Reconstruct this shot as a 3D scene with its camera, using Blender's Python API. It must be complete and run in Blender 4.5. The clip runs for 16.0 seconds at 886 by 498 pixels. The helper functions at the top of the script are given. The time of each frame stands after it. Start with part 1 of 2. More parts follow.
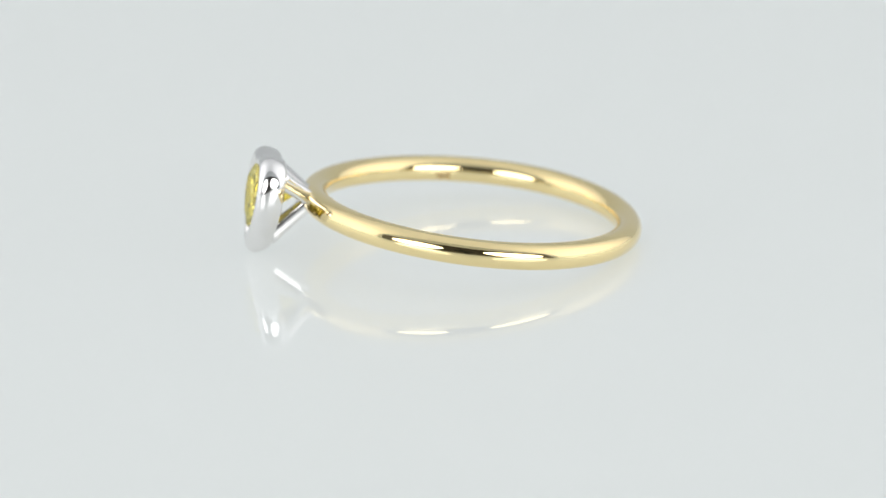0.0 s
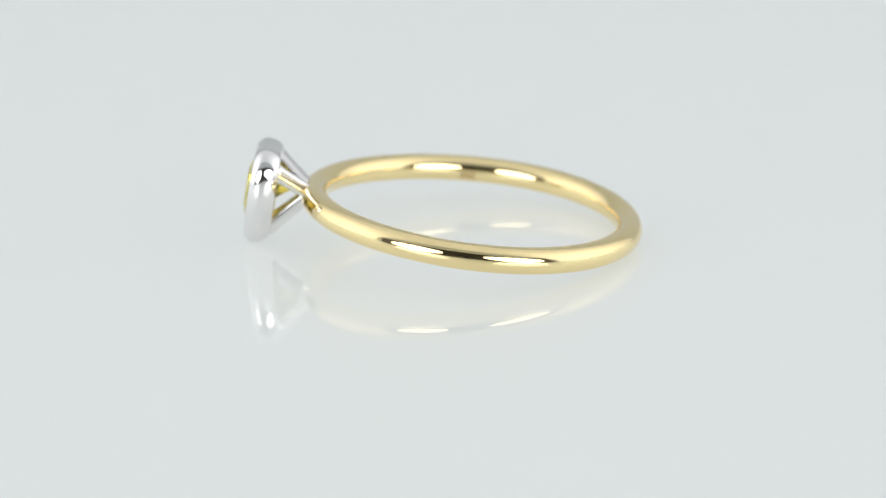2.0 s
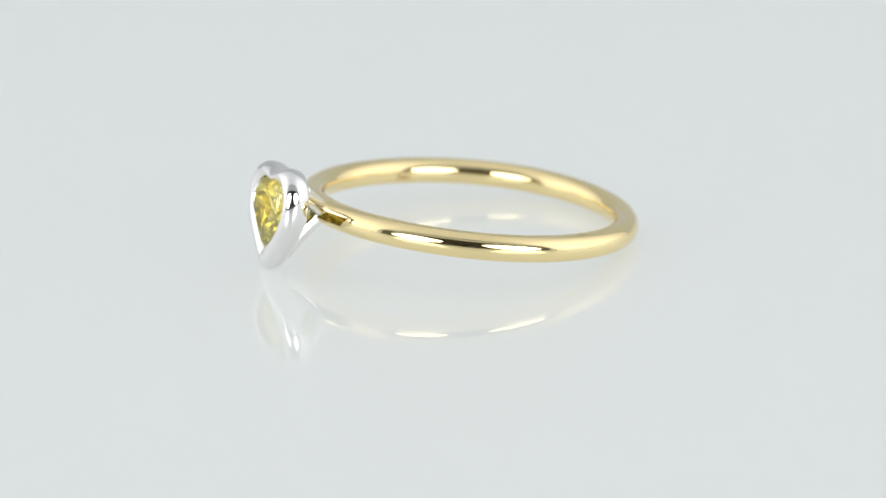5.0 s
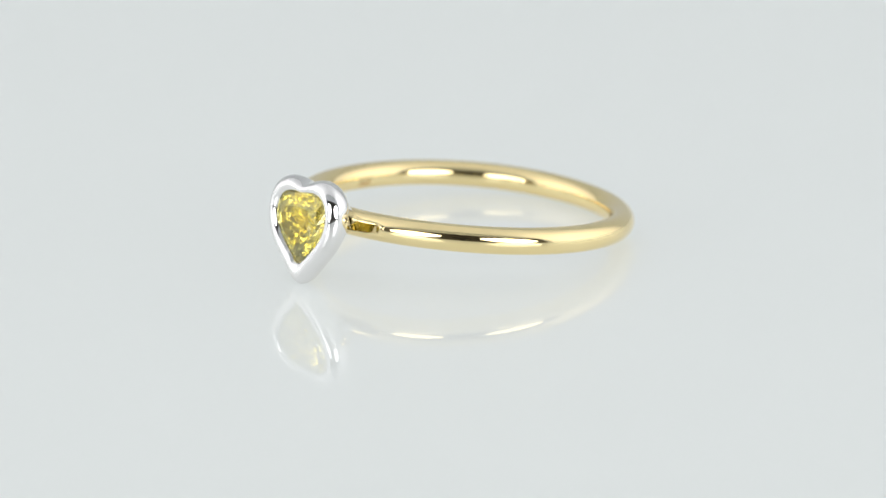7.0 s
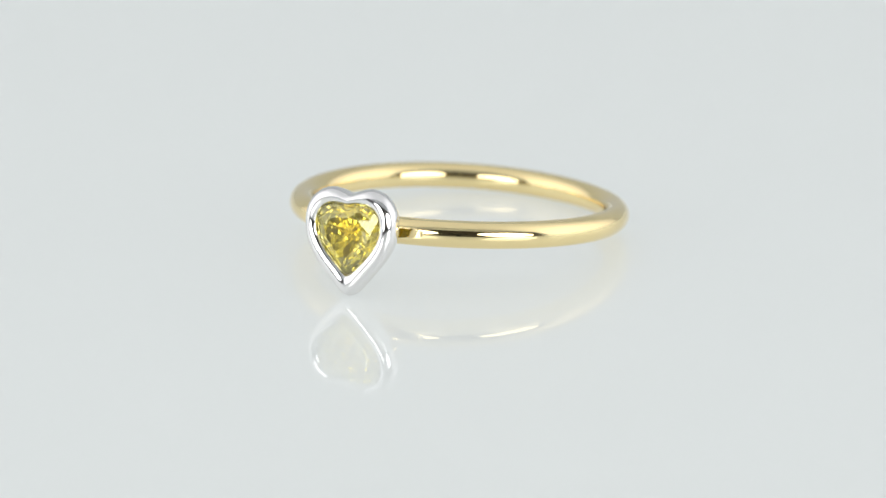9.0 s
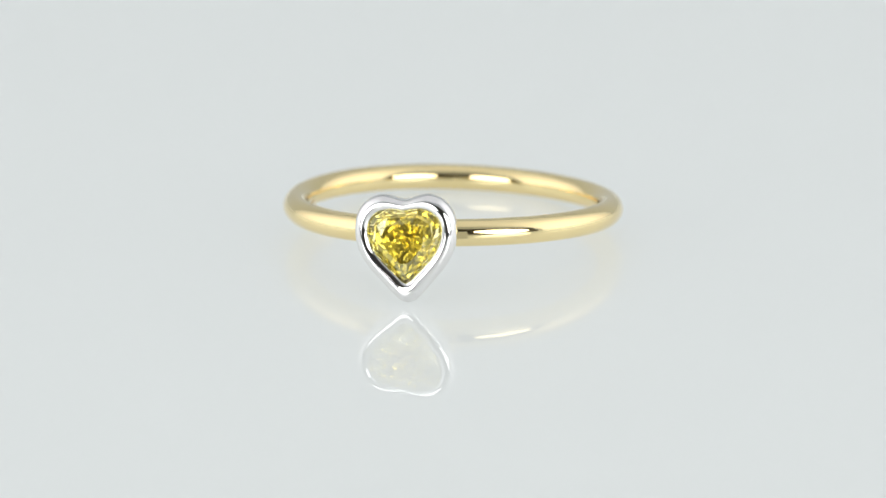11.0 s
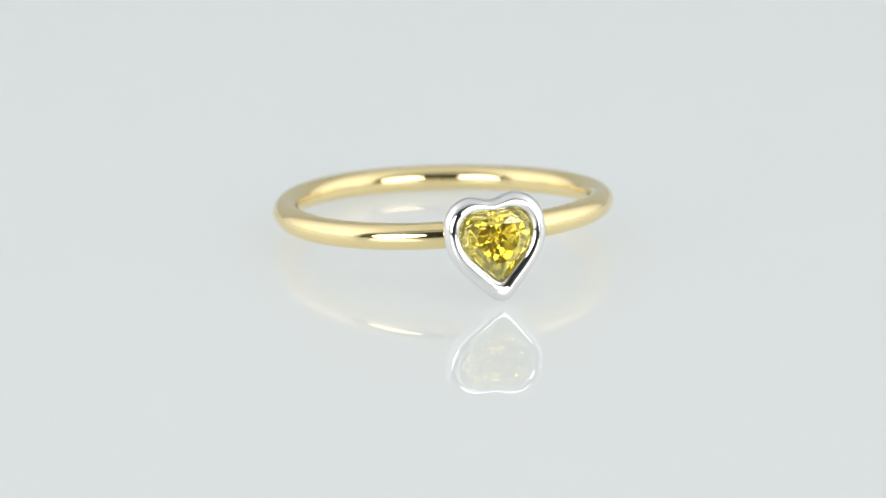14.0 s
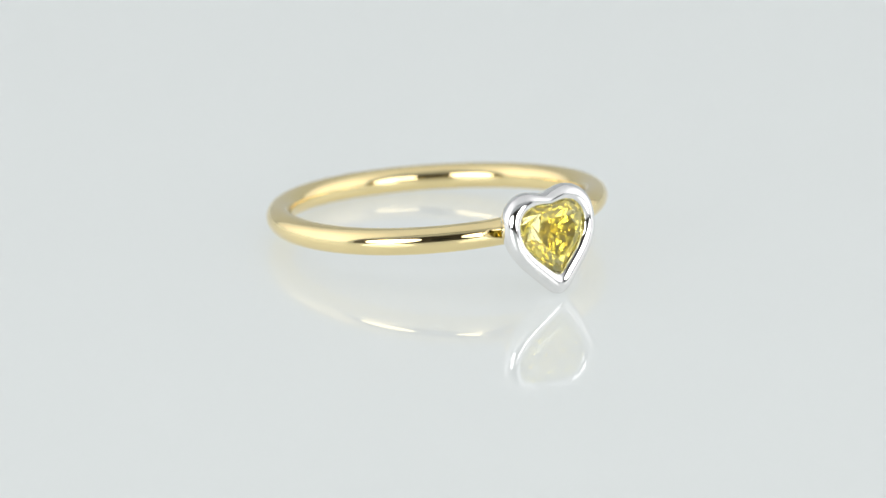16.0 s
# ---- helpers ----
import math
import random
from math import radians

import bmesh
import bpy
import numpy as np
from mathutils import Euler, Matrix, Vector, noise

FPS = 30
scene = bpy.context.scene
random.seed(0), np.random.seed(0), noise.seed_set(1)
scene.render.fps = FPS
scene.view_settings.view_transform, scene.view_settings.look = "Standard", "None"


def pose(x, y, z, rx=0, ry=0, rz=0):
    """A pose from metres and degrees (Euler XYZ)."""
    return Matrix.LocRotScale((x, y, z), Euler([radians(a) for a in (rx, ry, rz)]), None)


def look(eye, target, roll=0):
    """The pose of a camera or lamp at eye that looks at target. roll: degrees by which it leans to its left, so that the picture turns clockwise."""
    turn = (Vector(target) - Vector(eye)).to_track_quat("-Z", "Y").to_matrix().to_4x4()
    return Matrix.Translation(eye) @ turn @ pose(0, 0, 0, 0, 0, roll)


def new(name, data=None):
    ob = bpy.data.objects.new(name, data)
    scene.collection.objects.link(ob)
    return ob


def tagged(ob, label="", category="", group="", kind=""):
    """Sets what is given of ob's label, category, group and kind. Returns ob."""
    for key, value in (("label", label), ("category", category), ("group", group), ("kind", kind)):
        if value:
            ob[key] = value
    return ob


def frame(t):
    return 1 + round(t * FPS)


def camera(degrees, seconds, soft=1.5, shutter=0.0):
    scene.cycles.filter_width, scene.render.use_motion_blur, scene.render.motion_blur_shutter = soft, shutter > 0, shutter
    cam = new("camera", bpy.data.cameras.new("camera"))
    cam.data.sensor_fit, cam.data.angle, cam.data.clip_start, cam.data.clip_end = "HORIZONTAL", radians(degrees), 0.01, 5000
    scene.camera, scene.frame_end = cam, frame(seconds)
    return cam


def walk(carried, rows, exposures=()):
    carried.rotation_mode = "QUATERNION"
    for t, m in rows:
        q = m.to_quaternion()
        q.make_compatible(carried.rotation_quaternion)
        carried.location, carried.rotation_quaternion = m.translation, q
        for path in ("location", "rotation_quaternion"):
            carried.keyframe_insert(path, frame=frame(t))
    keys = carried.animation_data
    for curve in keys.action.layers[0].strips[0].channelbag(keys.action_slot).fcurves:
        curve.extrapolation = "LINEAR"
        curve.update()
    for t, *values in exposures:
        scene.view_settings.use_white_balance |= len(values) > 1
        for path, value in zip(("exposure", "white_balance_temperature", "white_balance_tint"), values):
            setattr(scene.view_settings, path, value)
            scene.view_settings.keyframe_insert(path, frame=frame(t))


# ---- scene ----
MM = 0.001

# ---- camera: a long macro lens that stands still ----
cam = camera(14.0, 16.0, soft=1.5)
CAM = look((0.0, -0.208211, 0.065139), (-0.00175 * 0.2182, -0.208211 + 0.95371 * 0.2182, 0.065139 - 0.30073 * 0.2182), -0.099)
walk(cam, [(0.0, CAM), (16.0, CAM)], exposures=[(0.0, 0.0), (16.0, 0.0)])
cam.data.dof.use_dof = True
cam.data.dof.focus_distance = 0.2075
cam.data.dof.aperture_fstop = 42.0

# ---- light: a photo light box; its diffusers glow, plus an added floor glow ----
CEILING_GLOW = 0.27
SIDE_GLOW = 0.82
PANEL_GLOW = 4.7
# floor emission, added to wash out the shadows under the ring
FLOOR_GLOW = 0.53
world = bpy.data.worlds.new("dim_room")
world.use_nodes = True
world.node_tree.nodes["Background"].inputs[0].default_value = (0.5, 0.5, 0.52, 1)
world.node_tree.nodes["Background"].inputs[1].default_value = 0.25
scene.world = world


# ---- materials ----
def material(name):
    m = bpy.data.materials.new(name)
    m.use_nodes = True
    nt = m.node_tree
    return m, nt, nt.nodes["Principled BSDF"]


def noise_node(nt, scale, detail=3.0, rough=0.5):
    co = nt.nodes.new("ShaderNodeTexCoord")
    n = nt.nodes.new("ShaderNodeTexNoise")
    n.inputs["Scale"].default_value = scale
    n.inputs["Detail"].default_value = detail
    n.inputs["Roughness"].default_value = rough
    nt.links.new(co.outputs["Object"], n.inputs["Vector"])
    return n


def ranged(nt, source, low, high):
    r = nt.nodes.new("ShaderNodeMapRange")
    r.inputs["To Min"].default_value = low
    r.inputs["To Max"].default_value = high
    nt.links.new(source, r.inputs["Value"])
    return r.outputs["Result"]


def mixed_colour(nt, fac, a, b):
    mix = nt.nodes.new("ShaderNodeMix")
    mix.data_type = "RGBA"
    mix.inputs["A"].default_value = (*a, 1)
    mix.inputs["B"].default_value = (*b, 1)
    nt.links.new(fac, mix.inputs["Factor"])
    return mix.outputs["Result"]


def bump(nt, p, source, strength, distance):
    b = nt.nodes.new("ShaderNodeBump")
    b.inputs["Strength"].default_value = strength
    b.inputs["Distance"].default_value = distance
    nt.links.new(source, b.inputs["Height"])
    nt.links.new(b.outputs["Normal"], p.inputs["Normal"])


def polished_metal(name, low, high, rough_low, rough_high):
    m, nt, p = material(name)
    fine = noise_node(nt, 2600, 4)
    broad = noise_node(nt, 220, 2)
    nt.links.new(mixed_colour(nt, broad.outputs["Fac"], low, high), p.inputs["Base Color"])
    p.inputs["Metallic"].default_value = 1.0
    nt.links.new(ranged(nt, fine.outputs["Fac"], rough_low, rough_high), p.inputs["Roughness"])
    bump(nt, p, broad.outputs["Fac"], 0.05, 0.00002)
    return m


GOLD = polished_metal("polished_yellow_gold", (0.88, 0.72, 0.375), (0.905, 0.75, 0.415), 0.012, 0.035)
STAMP = polished_metal("stamped_gold", (0.91, 0.70, 0.36), (0.935, 0.74, 0.40), 0.12, 0.25)
WHITE_GOLD = polished_metal("polished_white_gold", (0.80, 0.79, 0.785), (0.83, 0.82, 0.815), 0.02, 0.06)


def make_gem(name, low, high, fill_share, fill_colour, through_share):
    """Tinted diamond, plus diffuse colour standing in for facet light, partly let through."""
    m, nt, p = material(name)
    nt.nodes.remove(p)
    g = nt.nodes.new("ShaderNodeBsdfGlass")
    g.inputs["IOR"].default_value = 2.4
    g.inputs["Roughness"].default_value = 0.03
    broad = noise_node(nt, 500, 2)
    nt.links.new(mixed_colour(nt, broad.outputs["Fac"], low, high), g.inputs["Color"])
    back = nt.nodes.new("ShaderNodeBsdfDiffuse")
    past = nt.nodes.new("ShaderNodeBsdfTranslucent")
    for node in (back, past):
        node.inputs["Color"].default_value = (*fill_colour, 1)
    fill = nt.nodes.new("ShaderNodeMixShader")
    fill.inputs[0].default_value = through_share
    nt.links.new(back.outputs[0], fill.inputs[1])
    nt.links.new(past.outputs[0], fill.inputs[2])
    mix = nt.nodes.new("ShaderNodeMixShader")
    mix.inputs[0].default_value = fill_share
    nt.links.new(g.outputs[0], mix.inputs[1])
    nt.links.new(fill.outputs[0], mix.inputs[2])
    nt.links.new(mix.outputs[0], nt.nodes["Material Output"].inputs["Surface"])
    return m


# crown: a pale diffuse share paints in the brightness of its facets
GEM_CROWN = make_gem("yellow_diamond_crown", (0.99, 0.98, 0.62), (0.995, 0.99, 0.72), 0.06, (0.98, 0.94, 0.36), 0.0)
# table and pavilion: an amber share lifts facets that would turn dark
GEM = make_gem("yellow_diamond", (0.998, 0.90, 0.42), (1.0, 0.935, 0.52), 0.07, (0.98, 0.78, 0.15), 0.6)


def make_acrylic():
    m, nt, p = material("glossy_white_acrylic")
    broad = noise_node(nt, 14, 3)
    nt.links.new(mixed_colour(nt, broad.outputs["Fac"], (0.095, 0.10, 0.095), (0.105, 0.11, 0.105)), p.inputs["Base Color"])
    fine = noise_node(nt, 300, 4)
    p.inputs["Roughness"].default_value = 0.58
    p.inputs["Specular IOR Level"].default_value = 1.0
    p.inputs["Coat Weight"].default_value = 0.64
    p.inputs["Coat IOR"].default_value = 1.49
    nt.links.new(ranged(nt, fine.outputs["Fac"], 0.004, 0.016), p.inputs["Coat Roughness"])
    p.inputs["IOR"].default_value = 2.0
    # most of the sheet's white is this added emission over a dark base
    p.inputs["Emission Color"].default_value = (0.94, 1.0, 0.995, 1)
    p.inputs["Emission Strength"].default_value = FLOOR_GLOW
    return m


def make_matte(name, a, b, rough=0.9):
    m, nt, p = material(name)
    n = noise_node(nt, 60, 4)
    nt.links.new(mixed_colour(nt, n.outputs["Fac"], a, b), p.inputs["Base Color"])
    p.inputs["Roughness"].default_value = rough
    return m


def make_glow(name, colour, strength):
    m, nt, p = material(name)
    p.inputs["Base Color"].default_value = (0.55, 0.56, 0.57, 1)
    p.inputs["Roughness"].default_value = 0.9
    p.inputs["Emission Color"].default_value = (*colour, 1)
    p.inputs["Emission Strength"].default_value = strength
    return m


ACRYLIC = make_acrylic()
FABRIC = make_matte("white_tent_fabric", (0.49, 0.505, 0.51), (0.53, 0.545, 0.55))
GREY_CLOTH = make_matte("grey_cloth", (0.15, 0.135, 0.12), (0.18, 0.165, 0.145))
BLACK_PLASTIC = make_matte("black_plastic", (0.015, 0.015, 0.015), (0.03, 0.03, 0.03), 0.4)


def make_tent_cloth():
    """Diffuser cloth with a dim crown and a soft brighter patch on each side, where a lamp stands outside."""
    m, nt, p = material("lit_diffuser_cloth")
    p.inputs["Base Color"].default_value = (0.55, 0.56, 0.57, 1)
    p.inputs["Roughness"].default_value = 0.9
    p.inputs["Emission Color"].default_value = (1.0, 0.985, 0.995, 1)
    co = nt.nodes.new("ShaderNodeTexCoord")
    total = None
    for x in (-0.36, 0.36):
        dist = nt.nodes.new("ShaderNodeVectorMath")
        dist.operation = "DISTANCE"
        dist.inputs[1].default_value = (x, 0.0, 0.13)
        nt.links.new(co.outputs["Object"], dist.inputs[0])
        fall = nt.nodes.new("ShaderNodeMapRange")
        fall.interpolation_type = "SMOOTHSTEP"
        fall.inputs["From Min"].default_value = 0.05
        fall.inputs["From Max"].default_value = 0.42
        fall.inputs["To Min"].default_value = SIDE_GLOW
        fall.inputs["To Max"].default_value = 0.5 * CEILING_GLOW
        nt.links.new(dist.outputs["Value"], fall.inputs["Value"])
        if total is None:
            total = fall.outputs["Result"]
        else:
            add = nt.nodes.new("ShaderNodeMath")
            add.operation = "ADD"
            nt.links.new(total, add.inputs[0])
            nt.links.new(fall.outputs["Result"], add.inputs[1])
            total = add.outputs[0]
    nt.links.new(total, p.inputs["Emission Strength"])
    return m


TENT_CLOTH = make_tent_cloth()
PANEL_CLOTH = make_glow("led_panel_diffuser", (1.0, 1.0, 1.0), PANEL_GLOW)


# ---- mesh helpers ----
def part(name, bm, mat, parent=None, label="", smooth=False):
    bmesh.ops.recalc_face_normals(bm, faces=bm.faces)
    me = bpy.data.meshes.new(name)
    bm.to_mesh(me)
    bm.free()
    me.materials.append(mat)
    if smooth:
        for f in me.polygons:
            f.use_smooth = True
    ob = new(name, me)
    if parent is not None:
        ob.parent = parent
    if label:
        ob["label"] = label
    return ob


def box_bm(x0, x1, y0, y1, z0, z1, bevel=0.0):
    bm = bmesh.new()
    bmesh.ops.create_cube(bm, size=1.0)
    for v in bm.verts:
        v.co = Vector((x0 + (v.co.x + 0.5) * (x1 - x0), y0 + (v.co.y + 0.5) * (y1 - y0), z0 + (v.co.z + 0.5) * (z1 - z0)))
    if bevel:
        bmesh.ops.bevel(bm, geom=bm.edges[:], offset=bevel, segments=2, affect="EDGES")
    return bm


def loft_bm(rings, closed_rings=False, caps=True):
    """Quads between rings of equal length; each ring is closed."""
    bm = bmesh.new()
    rows = [[bm.verts.new(p) for p in ring] for ring in rings]
    n = len(rows[0])
    pairs = list(zip(rows, rows[1:]))
    if closed_rings:
        pairs.append((rows[-1], rows[0]))
    for a, b in pairs:
        for i in range(n):
            j = (i + 1) % n
            bm.faces.new((a[i], a[j], b[j], b[i]))
    if caps and not closed_rings:
        bm.faces.new(rows[0])
        bm.faces.new(rows[-1])
    return bm


def spline(points, count):
    """Evenly spaced points on a smooth curve through the given ones."""
    pts = [Vector(p) for p in points]
    pts = [pts[0] * 2 - pts[1]] + pts + [pts[-1] * 2 - pts[-2]]
    fine = []
    for a, b, c, d in zip(pts, pts[1:], pts[2:], pts[3:]):
        for k in range(24):
            t = k / 24
            fine.append(0.5 * ((2 * b) + (c - a) * t + (2 * a - 5 * b + 4 * c - d) * t * t + (3 * b - a - 3 * c + d) * t ** 3))
    fine.append(pts[-2])
    length = [0.0]
    for a, b in zip(fine, fine[1:]):
        length.append(length[-1] + (b - a).length)
    out, k = [], 0
    for i in range(count):
        s = length[-1] * i / (count - 1)
        while k < len(length) - 2 and length[k + 1] < s:
            k += 1
        f = (s - length[k]) / max(length[k + 1] - length[k], 1e-9)
        out.append(fine[k].lerp(fine[k + 1], f))
    return out


# ---- the light box ----
FLOOR = -0.04 * MM
HALF_W, BACK, FRONT, TOP = 0.36, 0.36, -0.20, 0.42
OPEN_W, OPEN_H = 0.32, 0.20

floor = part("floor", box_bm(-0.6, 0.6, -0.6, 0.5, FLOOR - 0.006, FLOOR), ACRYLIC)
tagged(floor, "glossy white acrylic sheet with an added even glow and clear reflections", "table surface", kind="structure")


def arch(grow=0.0, steps=48):
    """The tent's cross-section, from one foot over the crown to the other."""
    pts = []
    for i in range(steps + 1):
        a = math.pi * i / steps
        cx, cz = math.cos(a), math.sin(a)
        pts.append(((HALF_W + grow) * math.copysign(abs(cx) ** 0.8, cx), FLOOR + (TOP + grow) * abs(cz) ** 0.8))
    return pts


def tent_arch():
    rings = []
    for x, z, gx, gz in ((a[0], a[1], b[0], b[1]) for a, b in zip(arch(), arch(0.004))):
        rings.append([(x, FRONT, z), (x, BACK, z), (gx, BACK, gz), (gx, FRONT, gz)])
    ob = part("tent_arch", loft_bm(rings), TENT_CLOTH)
    tagged(ob, "arched white diffuser cloth of a light tent, lit from outside", "tent cloth", kind="structure")


def end_wall(name, y0, y1, opening, label):
    """An end of the tent, with or without its low opening."""
    bm = bmesh.new()
    outline = arch(-0.001)
    if opening:
        outline = outline + [(-OPEN_W, FLOOR), (-OPEN_W, FLOOR + OPEN_H), (OPEN_W, FLOOR + OPEN_H), (OPEN_W, FLOOR)]
    a = [bm.verts.new((x, y0, z)) for x, z in outline]
    b = [bm.verts.new((x, y1, z)) for x, z in outline]
    bm.faces.new(a)
    bm.faces.new(b)
    for i in range(len(a)):
        j = (i + 1) % len(a)
        bm.faces.new((a[i], a[j], b[j], b[i]))
    ob = part(name, bm, FABRIC)
    tagged(ob, label, "wall", kind="structure")


tent_arch()
end_wall("wall_back", BACK - 0.004, BACK, False, "white fabric back of the light tent")
end_wall("wall_front", FRONT, FRONT + 0.004, True, "white fabric front of the tent with a wide opening")
back_cloth = part("backdrop", box_bm(-0.6, 0.6, -0.60, -0.596, FLOOR, 0.6), GREY_CLOTH)
tagged(back_cloth, "warm grey cloth hung behind the camera", "backdrop", kind="structure")


def disc_bm(rx, rz, y0, y1, zc, count=64):
    rings = []
    for y in (y0, y1):
        rings.append([(rx * math.cos(2 * math.pi * i / count), y, zc + rz * math.sin(2 * math.pi * i / count)) for i in range(count)])
    return loft_bm(rings)


def led_lamp(x, y, rx, rz, zc):
    thing = new("led_lamp")
    thing.matrix_basis = pose(x, y, FLOOR)
    tagged(thing, "oval white LED lamp standing at the tent's opening", "lamp", group="LED lamps")
    part("housing", disc_bm(rx + 0.003, rz + 0.003, -0.018, -0.002, zc), BLACK_PLASTIC, thing)
    part("diffuser", disc_bm(rx, rz, -0.002, 0.0, zc), PANEL_CLOTH, thing, "glowing white diffuser")
    part("foot", box_bm(-0.03, 0.03, -0.05, -0.004, 0.0, 0.006, 0.001), BLACK_PLASTIC, thing)
    return thing


led_lamp(-0.171, -0.235, 0.113, 0.084, 0.092)
led_lamp(0.180, -0.235, 0.124, 0.084, 0.092)


def macro_lens():
    thing = new("macro_lens")
    thing.matrix_basis = pose(0, 0, 0)
    tagged(thing, "black macro lens barrel on a low post", "lens")
    axis = Vector((0.0, 0.95371, -0.30073))
    side, up = Vector((1, 0, 0)), Vector((0.0, 0.30073, 0.95371))
    front = Vector((0.0, -0.208211, 0.065139)) - axis * 0.012
    rings = []
    for back, rad in ((0.006, 0.020), (0.0, 0.024), (0.0, 0.027), (0.05, 0.027), (0.052, 0.029), (0.09, 0.029)):
        c = front - axis * back
        rings.append([c + side * (rad * math.cos(2 * math.pi * i / 48)) + up * (rad * math.sin(2 * math.pi * i / 48)) for i in range(48)])
    part("barrel", loft_bm(rings), BLACK_PLASTIC, thing, smooth=False)
    c = front - axis * 0.06
    part("post", box_bm(-0.008, 0.008, c.y - 0.008, c.y + 0.008, FLOOR, c.z - 0.015, 0.001), BLACK_PLASTIC, thing)


macro_lens()


# ---- the ring, in millimetres; the head lies towards -y ----
RING_POSE = pose(-0.073 * MM, 1.357 * MM, 1.893 * MM, -6.529, -0.748, 0)
R, TUBE = 9.534, 0.80
HEAD_X, CREST, TIP = 0.19, 13.45, -3.445
HEAD_TURN, HEAD_LEAN = radians(3.4), 0.055
HALF = 49


def ring_point(x, radial, n):
    return RING_POSE @ (Vector((x, -radial, n)) * MM)


OUTER = [(0, 0), (0.42, 0.13), (0.78, 0.45), (1.5, 1.2), (2.28, 2.08), (2.82, 3.05), (2.98, 4.1), (2.82, 5.05), (2.28, 5.78), (1.5, 6.12),
         (0.85, 6.06), (0.36, 5.92), (0, 5.86)]
INNER = [(0, 1.13), (0.25, 1.28), (0.60, 1.66), (1.1, 2.14), (1.65, 2.75), (2.05, 3.4), (2.2, 4.1), (2.05, 4.75), (1.62, 5.18), (1.1, 5.33),
         (0.6, 5.34), (0.25, 5.30), (0, 5.26)]


def heart(profile, count=HALF):
    half = spline(profile, count)
    return [Vector((p.x, p.y * 1.02)) for p in half] + [Vector((-p.x, p.y * 1.02)) for p in half[-2:0:-1]]


OUTER_CURVE = heart(OUTER)
INNER_CURVE = [Vector((p.x * 0.94, 3.5 + (p.y - 3.5) * 0.95)) for p in heart(INNER)]


def between(f):
    """The outline that lies f of the way from the bezel's outside to its opening."""
    return [a.lerp(b, f) for a, b in zip(OUTER_CURVE, INNER_CURVE)]


def head_point(p, depth):
    """A point of the head: p in the heart's plane, depth outwards from the bezel's crest."""
    q = Matrix.Rotation(HEAD_TURN, 2) @ (Vector((p[0], p[1])) - Vector((0.0, 3.0))) + Vector((0.0, 3.0))
    return ring_point(HEAD_X + q.x, CREST + depth + HEAD_LEAN * (3.0 - q.y), TIP + q.y)


def head_ring(outline, depth):
    return [head_point(p, depth) for p in outline]


def band_point(u, v, rise=0.0):
    """A point of the slightly oval, slightly bent wire: u round the ring from the head, v round the wire."""
    rr = R + 0.022 * math.cos(2 * u) + 0.042 * math.sin(2 * u) + (TUBE + rise) * math.cos(v)
    lift = 0.020 * math.cos(2 * u) + 0.094 * math.sin(2 * u) + 0.010 * math.cos(3 * u)
    return Vector((rr * math.sin(u), -rr * math.cos(u), (TUBE + rise) * math.sin(v) + lift))


def build_hallmark(band):
    """Small stamped marks inside the band, too small to read: plain bars."""
    bm = bmesh.new()
    for k, (wide, low, high) in enumerate(((0.95, 182, 218), (0.9, 184, 216), (1.0, 182, 218), (0.9, 186, 218), (0.95, 182, 214))):
        u0 = 269.6 + 1.25 * k
        grid = []
        for i in range(3):
            u = radians(u0 + wide * i / 2)
            grid.append([bm.verts.new(RING_POSE @ (band_point(u, radians(low + (high - low) * j / 4), 0.006) * MM)) for j in range(5)])
        for a, b in zip(grid, grid[1:]):
            for j in range(4):
                bm.faces.new((a[j], a[j + 1], b[j + 1], b[j]))
        bmesh.ops.solidify(bm, geom=bm.faces[-8:], thickness=0.01 * MM)
    part("hallmark", bm, STAMP, band, "tiny worn stamp inside the band")


def build_band(thing):
    rings = []
    for i in range(720):
        u = 2 * math.pi * i / 720
        row = []
        for j in range(128):
            v = 2 * math.pi * j / 128
            p = band_point(u, v)
            # a shallow scoop on each shoulder, deeper towards the head
            if p.y < 0:
                from_head = math.degrees(math.atan2(abs(p.x), -p.y))
                start = 17.6 if p.x > 0 else 16.4
                s = max(0.0, start - from_head) / 11.5
                far = math.hypot(p.x, p.y)
                limit = R + TUBE + 0.005 - 0.05 * s * s
                if s > 0 and far > limit:
                    p = Vector((p.x * limit / far, p.y * limit / far, p.z))
            row.append(RING_POSE @ (p * MM))
        rings.append(row)
    band = part("band", loft_bm(rings, closed_rings=True), GOLD, thing, "polished yellow gold band of round wire", smooth=True)
    build_hallmark(band)


def build_bezel(thing):
    section = [(0.55, -1.62), (0.38, -1.56), (0.24, -1.42), (0.12, -1.20), (0.04, -0.95), (0.0, -0.70), (0.012, -0.54), (0.05, -0.40), (0.12, -0.27),
               (0.21, -0.16), (0.33, -0.065), (0.46, -0.012), (0.58, 0.0), (0.69, -0.02), (0.80, -0.065), (0.90, -0.14), (0.98, -0.25), (1.02, -0.37),
               (0.98, -0.44), (0.84, -0.58), (0.76, -0.85), (0.72, -1.25), (0.68, -1.52), (0.62, -1.61)]
    fine = spline([(a, b, 0) for a, b in section], 54)
    part("bezel", loft_bm([head_ring(between(p.x), p.y) for p in fine], closed_rings=True), WHITE_GOLD, thing,
         "polished white gold heart-shaped bezel", smooth=True)


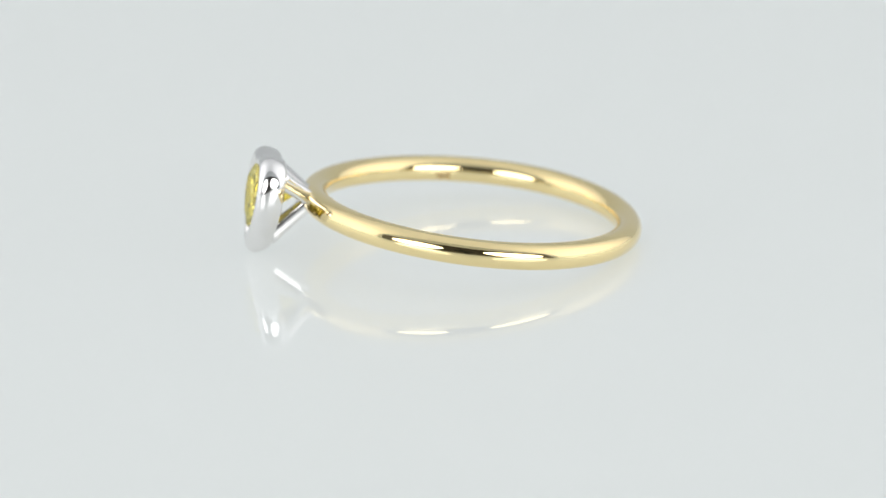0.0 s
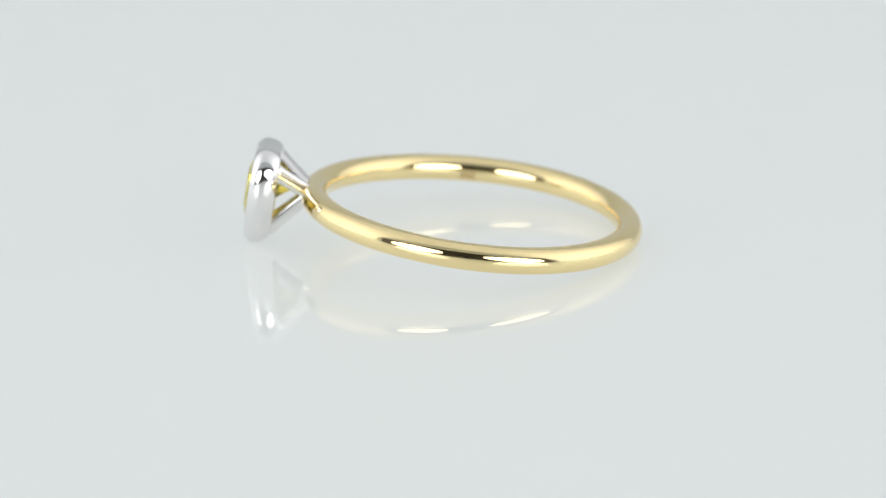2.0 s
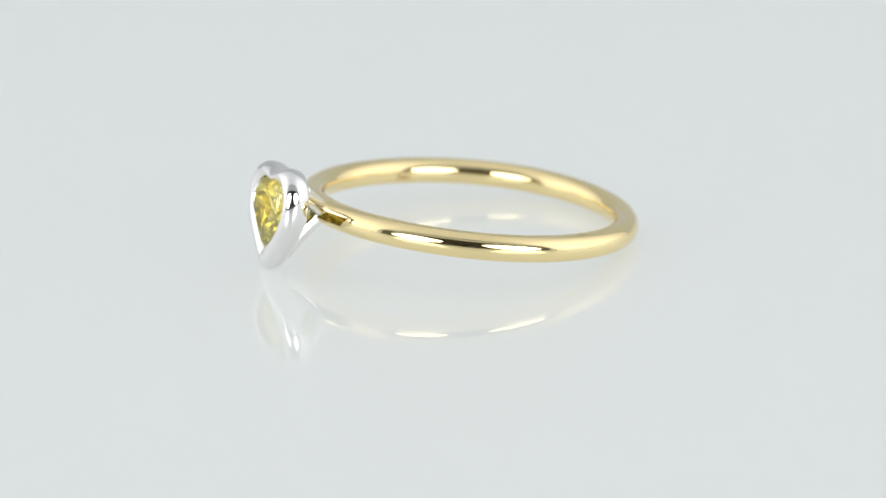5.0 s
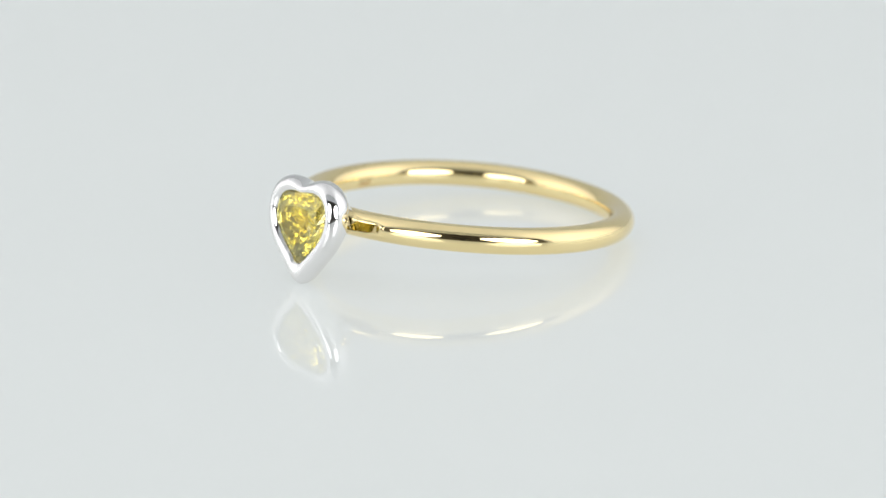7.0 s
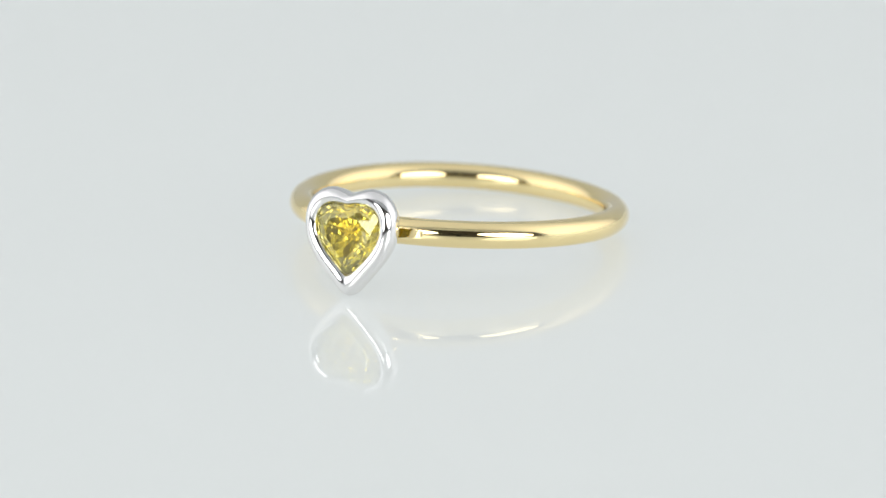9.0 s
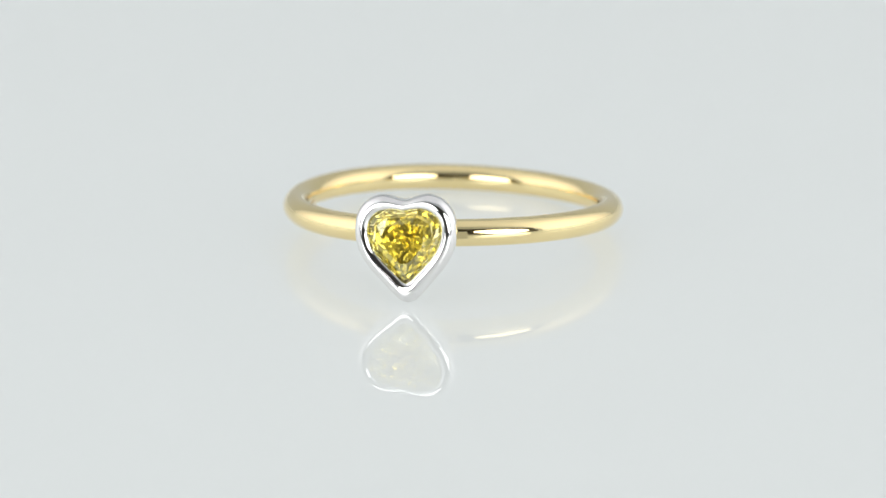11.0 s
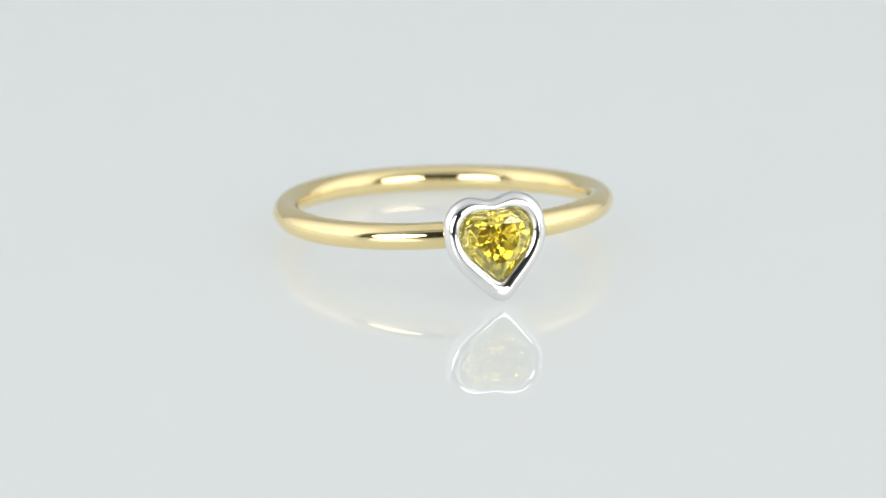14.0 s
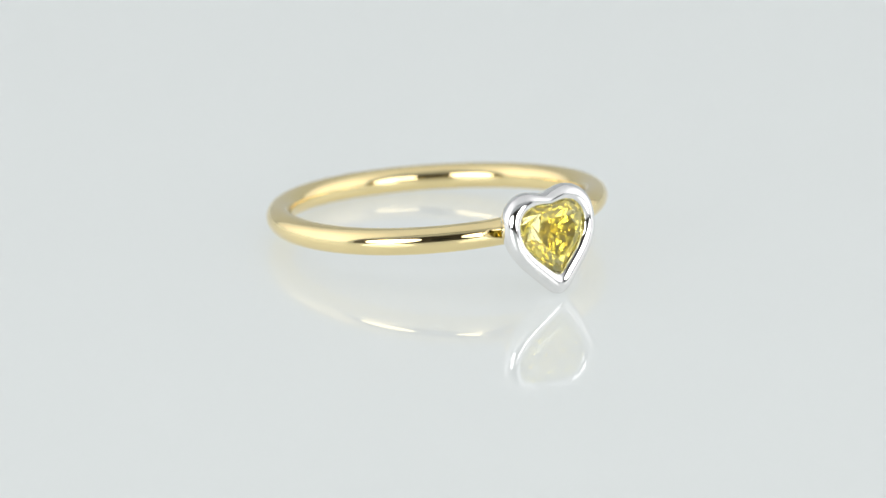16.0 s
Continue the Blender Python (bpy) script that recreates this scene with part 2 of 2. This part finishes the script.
def build_prong(thing, start, end, width, depth):
    """A tapered bar with rounded edges from the bezel's back down to the band."""
    a, b = Vector(start), Vector(end)
    along = (b - a).normalized()
    side = along.cross(Vector((0, 0, 1)))
    if abs(a.x) < 0.2:
        side = Vector((1, 0, 0))
    side.normalize()
    up = side.cross(along).normalized()
    rings = []
    for k in range(9):
        t = k / 8
        taper = 1.0 + 0.2 * (1 - t) ** 3 - 0.05 * t
        c = a.lerp(b, t)
        row = []
        for j in range(20):
            w = 2 * math.pi * j / 20
            cx, cy = math.cos(w), math.sin(w)
            row.append(c + side * (width / 2 * taper * math.copysign(abs(cx) ** 0.6, cx)) + up * (depth / 2 * taper * math.copysign(abs(cy) ** 0.6, cy)))
        rings.append([ring_point(p.x, -p.y, p.z) for p in row])
    part("prong", loft_bm(rings), WHITE_GOLD, thing, smooth=True)


def middle_out(p):
    return Vector((p.x * 1.01, p.y))


def build_gem(thing):
    """A heart-cut stone: table, crown, girdle and pavilion facets."""
    edge = [middle_out(p) for p in INNER_CURVE]
    n = len(edge)
    rng = random.Random(7)
    middle = Vector((0.0, 3.6))

    def row(count, offset, scale, depth, jitter):
        """A row of facet corners: count points on the outline, drawn in towards the middle."""
        out = []
        for i in range(count):
            s = ((i + offset) / count * n) % n
            k = int(s)
            p = edge[k].lerp(edge[(k + 1) % n], s - k)
            f = scale * (1 + rng.uniform(-jitter, jitter))
            out.append((middle + (p - middle) * f, depth + rng.uniform(-jitter, jitter) * 0.6))
        return out

    rows = [row(12, 0.5, 0.60, 0.22, 0.0), row(12, 0.0, 0.82, 0.06, 0.01), row(24, 0.5, 1.0, -0.24, 0.0), row(24, 0.5, 1.0, -0.32, 0.0),
            row(16, 0.5, 0.80, -0.72, 0.03), row(12, 0.25, 0.52, -1.30, 0.05), row(8, 0.75, 0.22, -1.92, 0.06)]
    bm = bmesh.new()
    made = [[bm.verts.new(head_point(p, d)) for p, d in line] for line in rows]
    bm.faces.new(made[0])

    def stitch(a, b):
        """Triangles between two rows, walking round both."""
        i = j = 0
        na, nb = len(a), len(b)
        while i < na or j < nb:
            if j >= nb or (i < na and (i + 1) / na <= (j + 1) / nb - 1e-9 + (0.5 / nb if na == nb else 0)):
                bm.faces.new((a[i % na], a[(i + 1) % na], b[j % nb]))
                i += 1
            else:
                bm.faces.new((a[i % na], b[(j + 1) % nb], b[j % nb]))
                j += 1

    for k, (a, b) in enumerate(zip(made, made[1:])):
        stitch(a, b)
        bm.faces.ensure_lookup_table()
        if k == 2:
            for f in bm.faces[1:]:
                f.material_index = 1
    tip = bm.verts.new(head_point(middle, -2.6))
    last = made[-1]
    for i in range(len(last)):
        bm.faces.new((last[i], last[(i + 1) % len(last)], tip))
    gem = part("gemstone", bm, GEM, thing, "faceted heart-cut transparent yellow stone")
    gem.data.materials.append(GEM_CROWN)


def build_ring():
    thing = new("ring")
    tagged(thing, "yellow gold ring, heart-shaped yellow stone in a white gold bezel", "ring")
    build_band(thing)
    build_bezel(thing)
    x = HEAD_X
    for sx in (-1, 1):
        build_prong(thing, (x + sx * 1.75, -(CREST - 1.25), 1.65), (x + sx * 0.36, -9.9, 0.15), 1.05, 0.95)
    build_prong(thing, (x, -(CREST - 1.25), -2.4), (x, -9.9, -0.1), 1.05, 0.95)
    build_gem(thing)
    return thing


ring = build_ring()


def motions():
    # the turntable runs back to its stop at 1.56 s, then turns steadily the other way
    rate, stop = 8.7, 1.56
    angle = 0.19 + rate * (stop - 12.5)
    rows = []
    for t in (0.0, 0.5, 1.0, 1.3, 1.45):
        rows.append((t, angle + rate * (stop - t)))
    rows.append((stop, angle + 0.15))
    for t in (1.67, 1.8, 2.0, 3.0, 4.0, 6.0, 8.0, 10.0, 12.0, 14.0, 15.0, 16.0):
        rows.append((t, angle + rate * (t - stop)))
    walk(ring, [(t, pose(0, 0, 0, 0, 0, a)) for t, a in rows])


motions()
